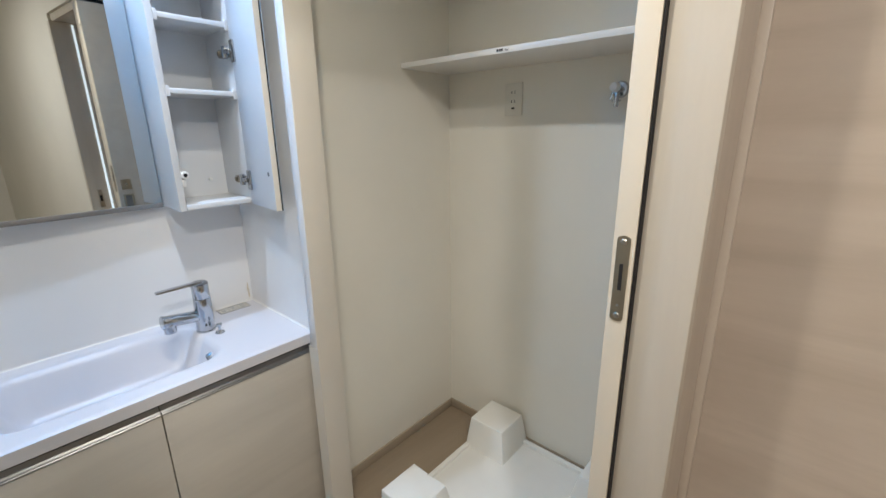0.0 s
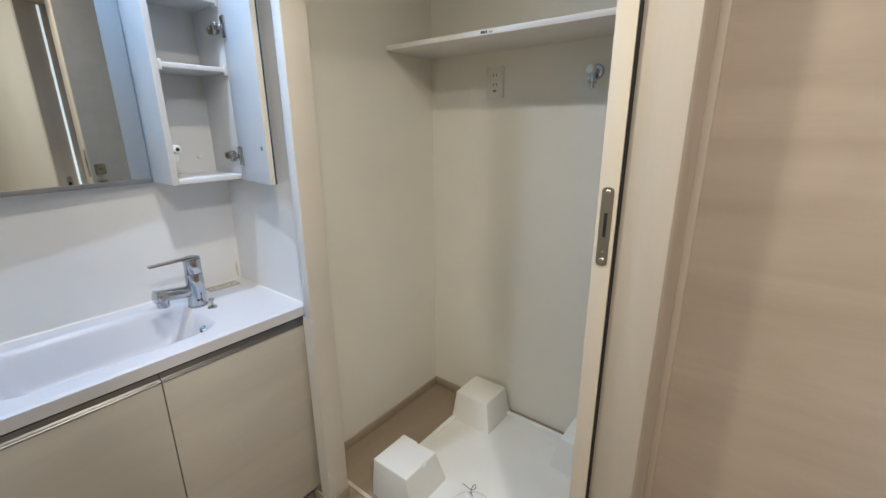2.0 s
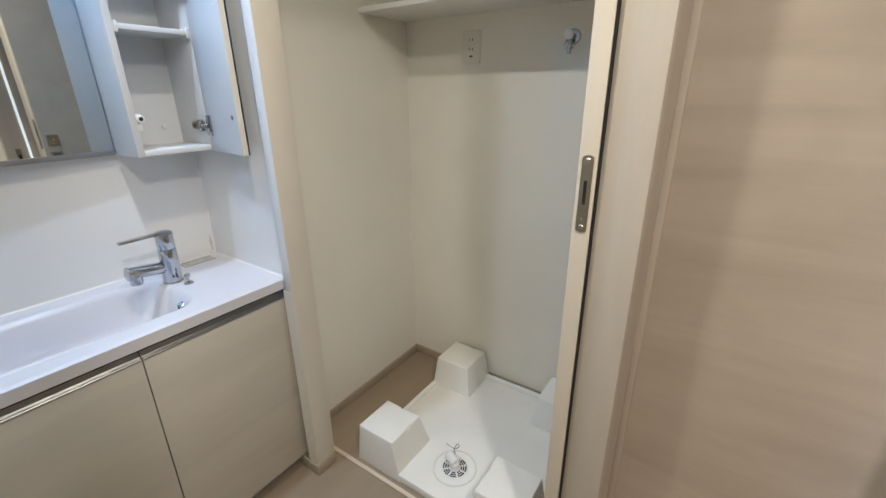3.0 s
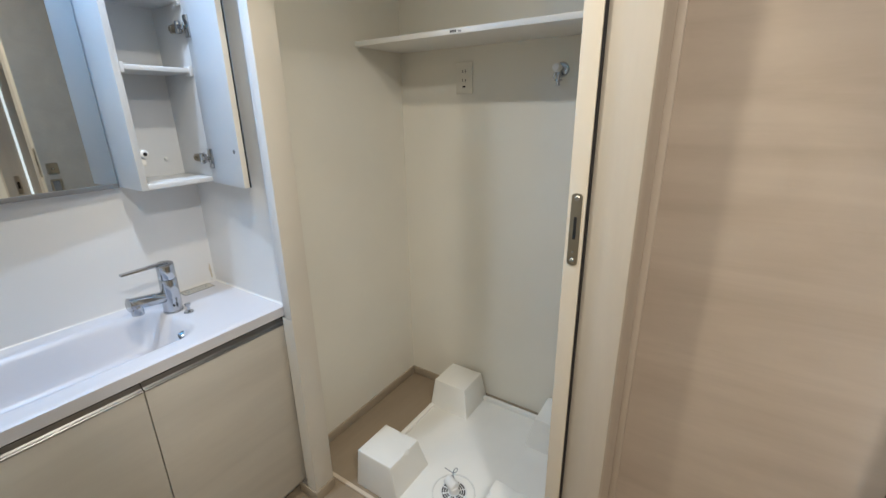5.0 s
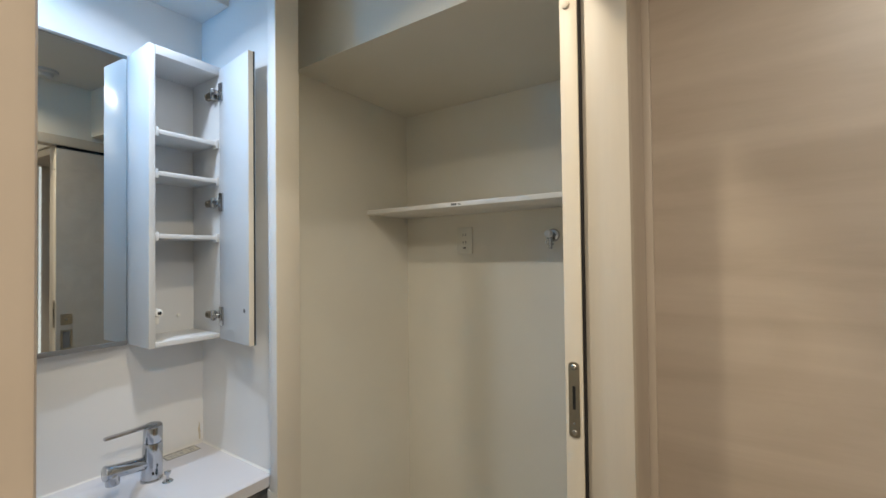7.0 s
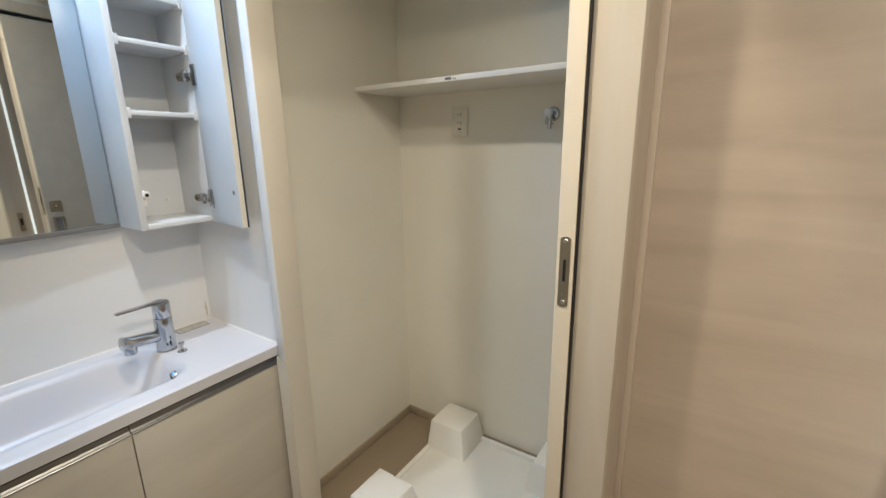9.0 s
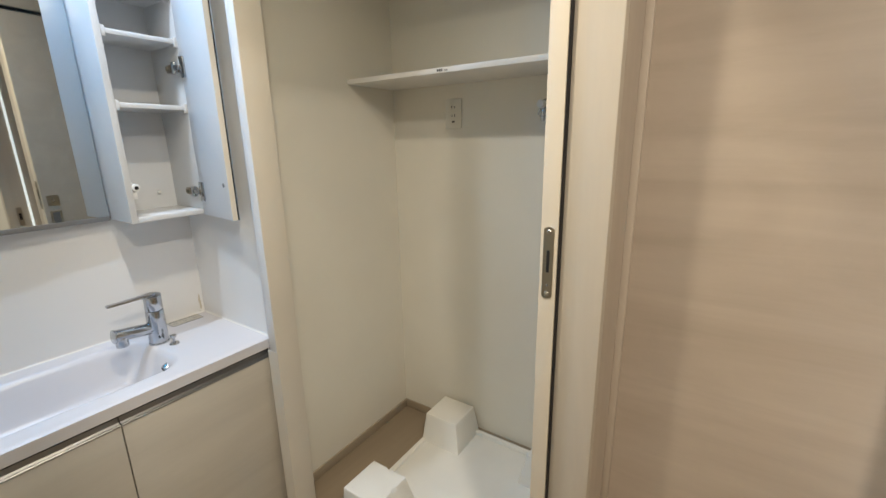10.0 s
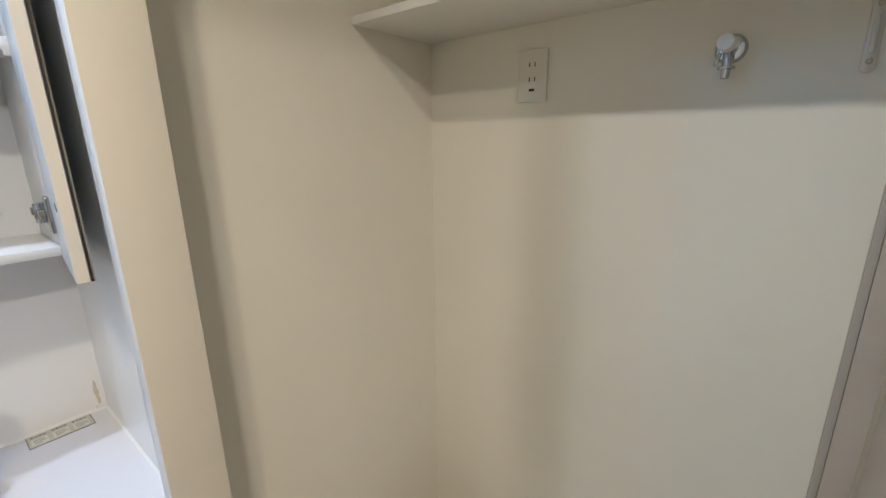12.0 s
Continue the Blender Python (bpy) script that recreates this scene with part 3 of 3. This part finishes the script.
# ---- alcove ----
def shelf():
    s = thing("wall_shelf", "white wall shelf over the washer space with a small printed label", "shelf", (-0.75, 1.49, 1.645))
    part("board", box_bm(XA, -0.262, 1.346, YA, 1.654, 1.672, 0.001), M_SHELF, s, "white shelf board")
    lab = part("load_label", box_bm(-0.816, -0.764, 1.3452, 1.3462, 1.657, 1.669), M_SHELF, s, "thin printed label")
    for i, (a, b, h) in enumerate(((0.000, 0.007, 8), (0.0085, 0.0155, 8), (0.017, 0.024, 8), (0.031, 0.034, 6), (0.0355, 0.039, 5), (0.0405, 0.044, 5))):
        part("print_bar", box_bm(-0.812 + a, -0.812 + b, 1.3448, 1.3453, 1.659, 1.659 + h / 1000), M_INK if i < 3 else M_GREY, lab)
    return s


shelf()


def wall_bracket():
    b = thing("shelf_bracket", "cream metal bracket with rounded foot under the wall shelf", "bracket", (-0.322, YA, 1.5))
    xc, w, zb = -0.322, 0.0095, 1.494
    foot = [(xc - w, 1.652), (xc - w, zb)] + [(xc - w * math.cos(math.pi * k / 8), zb - w * math.sin(math.pi * k / 8)) for k in range(1, 8)] + [(xc + w, zb), (xc + w, 1.652)]
    part("upright", prism_bm(foot, YA - 0.005, YA, "y", 0.0012), M_BRACKET, b)
    part("rib", box_bm(xc - 0.004, xc + 0.004, YA - 0.009, YA - 0.005, 1.515, 1.575, 0.0015), M_BRACKET, b)
    part("arm", box_bm(xc - w, xc + w, YA - 0.24, YA - 0.005, 1.6495, 1.654, 0.001), M_BRACKET, b)
    part("gusset", prism_bm([(YA - 0.006, 1.600), (YA - 0.006, 1.650), (YA - 0.17, 1.650), (YA - 0.16, 1.642), (YA - 0.03, 1.612)], xc - 0.003, xc + 0.003, "x", 0.001), M_BRACKET, b)
    for z in (1.502, 1.587):
        part("screw", cyl_bm((xc, YA - 0.005, z), (xc, YA - 0.0075, z), 0.0045, 0.0035, 14), M_STEEL, b, "steel screw")


wall_bracket()


def outlet():
    o = thing("power_outlet", "off-white double wall outlet with an earth terminal", "outlet", (-0.917, YA, 1.535))
    x = -0.922
    part("plate", box_bm(x - 0.039, x + 0.039, YA - 0.007, YA, 1.475, 1.595, 0.002), M_PLATE, o)
    for z in (1.562, 1.528):
        for dx in (-0.007, 0.007):
            part("slot", box_bm(x + dx - 0.0012, x + dx + 0.0012, YA - 0.0078, YA - 0.006, z - 0.005, z + 0.005), M_BLACK, o)
    part("earth_terminal", box_bm(x - 0.007, x + 0.007, YA - 0.009, YA - 0.006, 1.500, 1.506, 0.001), M_BLACK, o)


outlet()


def wall_tap():
    t = thing("washer_tap", "chrome washing machine tap on the alcove wall", "tap", (-0.52, YA, 1.55))
    x, z = -0.514, 1.545
    part("flange", cyl_bm((x, YA, z), (x, YA - 0.010, z), 0.027, 0.022, 28, 0.001), M_CHROME, t)
    part("body", cyl_bm((x, YA - 0.010, z), (x, YA - 0.045, z), 0.012, None, 20), M_CHROME, t)
    part("handle", cyl_bm((x, YA - 0.040, z + 0.003), (x - 0.004, YA - 0.062, z + 0.005), 0.0148, 0.0138, 28, 0.003), M_WHITE, t, "white round tap handle")
    part("outlet_pipe", cyl_bm((x, YA - 0.034, z - 0.008), (x, YA - 0.036, z - 0.055), 0.0085, 0.007, 20, 0.001), M_CHROME, t)
    part("stopper_ring", cyl_bm((x, YA - 0.035, z - 0.034), (x, YA - 0.035, z - 0.039), 0.014, None, 20, 0.001), M_CHROME, t)
    part("catch", cyl_bm((x - 0.012, YA - 0.035, z - 0.010), (x - 0.019, YA - 0.037, z - 0.032), 0.003, None, 10), M_CHROME, t)


wall_tap()

# washer pan
PX0, PX1, PY0, PY1 = -0.990, -0.290, 0.905, 1.622


def washer_pan():
    p = thing("washer_pan", "white plastic washing machine drain pan on the alcove floor", "drain pan", ((PX0 + PX1) / 2, (PY0 + PY1) / 2, 0))
    w = 0.022
    part("tray", box_bm(PX0 + w, PX1 - w, PY0 + 0.004, PY1 - w - 0.012, 0.0, 0.034, 0.003), M_PAN, p)
    part("rim", join(box_bm(PX0, PX0 + w, PY0 + 0.004, PY1, 0, 0.045, 0.005), box_bm(PX1 - w, PX1, PY0 + 0.004, PY1, 0, 0.045, 0.005),
                     box_bm(PX0 + w, PX1 - w, PY1 - w - 0.012, PY1 - 0.012, 0, 0.050, 0.005)), M_PAN, p)
    for ax, ay in ((0, 0), (1, 0), (0, 1), (1, 1)):
        cx, cy = (PX0, PX1)[ax], (PY0, PY1)[ay]
        sx, sy = (1, -1)[ax], (1, -1)[ay]
        bm = bmesh.new()
        rings = []
        for z, inset, size, cut in ((0.0, 0.0, 0.212, 0.0), (0.150, 0.009, 0.179, 0.0), (0.165, 0.010, 0.176, 0.0 if ay else 0.007)):
            side = [(inset, inset), (size, inset), (size, 0.52 * size), (size - cut, 0.55 * size), (size - cut, 0.66 * size), (size, 0.69 * size), (size, size),
                    (0.62 * size, size), (0.59 * size, size - cut), (0.50 * size, size - cut), (0.47 * size, size), (inset, size)]
            rings.append([bm.verts.new((cx + sx * dx, cy + sy * dy, z)) for dx, dy in side])
        n = len(rings[0])
        bm.faces.new(rings[0])
        bm.faces.new(rings[2])
        for a, b in zip(rings, rings[1:]):
            for k in range(n):
                bm.faces.new((a[k], a[(k + 1) % n], b[(k + 1) % n], b[k]))
        bmesh.ops.recalc_face_normals(bm, faces=bm.faces)
        bmesh.ops.bevel(bm, geom=[e for e in bm.edges if e.calc_face_angle(0) > 0.35], offset=0.0032, segments=3, affect="EDGES", profile=0.5)
        part("corner_block", bm, M_PAN, p, "raised corner block")
        bx, by = cx + sx * 0.034, cy + sy * 0.034
        part("boss", cyl_bm((bx, by, 0.1645), (bx, by, 0.1662), 0.008, 0.0072, 20, 0.0006), M_PAN, p, "low round boss")


washer_pan()


def floor_trap():
    t = thing("floor_trap", "white floor trap with slotted grate and elbow in the pan", "drain", (-0.628, 1.052, 0.034))
    x, y, z = -0.628, 1.052, 0.0342
    bm = bmesh.new()
    for r0, r1, h in ((0.078, 0.083, 0.004),):
        n = 48
        rings = [[bm.verts.new((x + r * math.cos(2 * math.pi * k / n), y + r * math.sin(2 * math.pi * k / n), zz)) for k in range(n)] for r, zz in ((r0, z), (r0, z + h), (r1, z + h), (r1, z))]
        for a in range(3):
            for k in range(n):
                bm.faces.new((rings[a][k], rings[a][(k + 1) % n], rings[a + 1][(k + 1) % n], rings[a + 1][k]))
    bmesh.ops.recalc_face_normals(bm, faces=bm.faces)
    part("rim", bm, M_SMOKE, t, "pale translucent rim")
    part("grate_plate", cyl_bm((x, y, z), (x, y, z + 0.004), 0.052, None, 40, 0.001), M_WHITE, t)
    for k in range(8):
        a = 2 * math.pi * (k + 0.5) / 8
        for r0, r1 in ((0.023, 0.028), (0.0315, 0.0365), (0.040, 0.045)):
            w = 0.36 - 0.002 / r0
            pts = [(x + r0 * math.cos(a + w * q / 3), y + r0 * math.sin(a + w * q / 3)) for q in range(-3, 4)]
            pts += [(x + r1 * math.cos(a + w * q / 3), y + r1 * math.sin(a + w * q / 3)) for q in range(3, -4, -1)]
            part("slot", prism_bm(pts, z + 0.0035, z + 0.0048, "z"), M_BLACK, t)
    elbow = join(cyl_bm((x, y, z), (x, y, z + 0.030), 0.0185, None, 28, 0.002), cyl_bm((x + 0.010, y - 0.003, z + 0.030), (x - 0.036, y + 0.014, z + 0.036), 0.0205, 0.0195, 32, 0.006))
    part("elbow", elbow, M_WHITE, t, "white pipe elbow")
    # wire tie
    cu = bpy.data.curves.new("wire_tie", "CURVE")
    cu.dimensions, cu.bevel_depth, cu.bevel_resolution = "3D", 0.0014, 2
    sp = cu.splines.new("NURBS")
    pts = [(-0.055, 0.020, 0.050), (-0.050, 0.034, 0.078), (-0.030, 0.034, 0.085), (-0.020, 0.022, 0.080), (-0.035, 0.030, 0.100), (-0.022, 0.040, 0.128), (-0.010, 0.036, 0.120), (-0.028, 0.030, 0.094), (-0.060, 0.034, 0.100), (-0.072, 0.036, 0.098)]
    sp.points.add(len(pts) - 1)
    for q, p in zip(sp.points, pts):
        q.co = (p[0] + 0.018, p[1] - 0.012, p[2] - 0.030, 1)
    sp.use_endpoint_u = True
    tmp = bpy.data.objects.new("tmp_wire", cu)
    me = bpy.data.meshes.new_from_object(tmp)
    bpy.data.objects.remove(tmp)
    me.materials.clear()
    me.materials.append(M_GREY)
    me.transform(Matrix.Translation((x - t.location.x, y - t.location.y, z - t.location.z)))
    ob = new("wire_tie", me)
    ob.parent = t
    tagged(ob, label="thin grey wire tie")


floor_trap()


def smoke_detector():
    d = thing("smoke_detector", "round white smoke detector on the washroom ceiling", "smoke detector", (-0.29, 0.74, CEIL))
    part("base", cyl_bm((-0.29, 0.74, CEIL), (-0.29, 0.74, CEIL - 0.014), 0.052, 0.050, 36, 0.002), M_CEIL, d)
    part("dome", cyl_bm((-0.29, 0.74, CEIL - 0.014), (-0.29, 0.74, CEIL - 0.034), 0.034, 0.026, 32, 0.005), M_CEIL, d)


smoke_detector()


def downlight(x, y):
    d = thing("downlight", "round recessed downlight in the ceiling", "ceiling lamp", (x, y, CEIL), "downlights")
    n = 40
    bm = bmesh.new()
    rings = [[bm.verts.new((x + r * math.cos(2 * math.pi * k / n), y + r * math.sin(2 * math.pi * k / n), z)) for k in range(n)] for r, z in ((0.066, CEIL - 0.001), (0.064, CEIL - 0.005), (0.052, CEIL - 0.004), (0.050, CEIL - 0.001))]
    for a in range(3):
        for k in range(n):
            bm.faces.new((rings[a][k], rings[a][(k + 1) % n], rings[a + 1][(k + 1) % n], rings[a + 1][k]))
    bmesh.ops.recalc_face_normals(bm, faces=bm.faces)
    part("trim_ring", bm, M_WHITE, d, "white trim ring")
    part("lens", cyl_bm((x, y, CEIL), (x, y, CEIL - 0.002), 0.050, None, 32), M_DOWN, d, "lit lens")
    return d


first = downlight(-0.43, 0.38)
copy_thing(first, pose(-1.19, 0.38, CEIL))
copy_thing(first, pose(0.45, -0.25, CEIL))
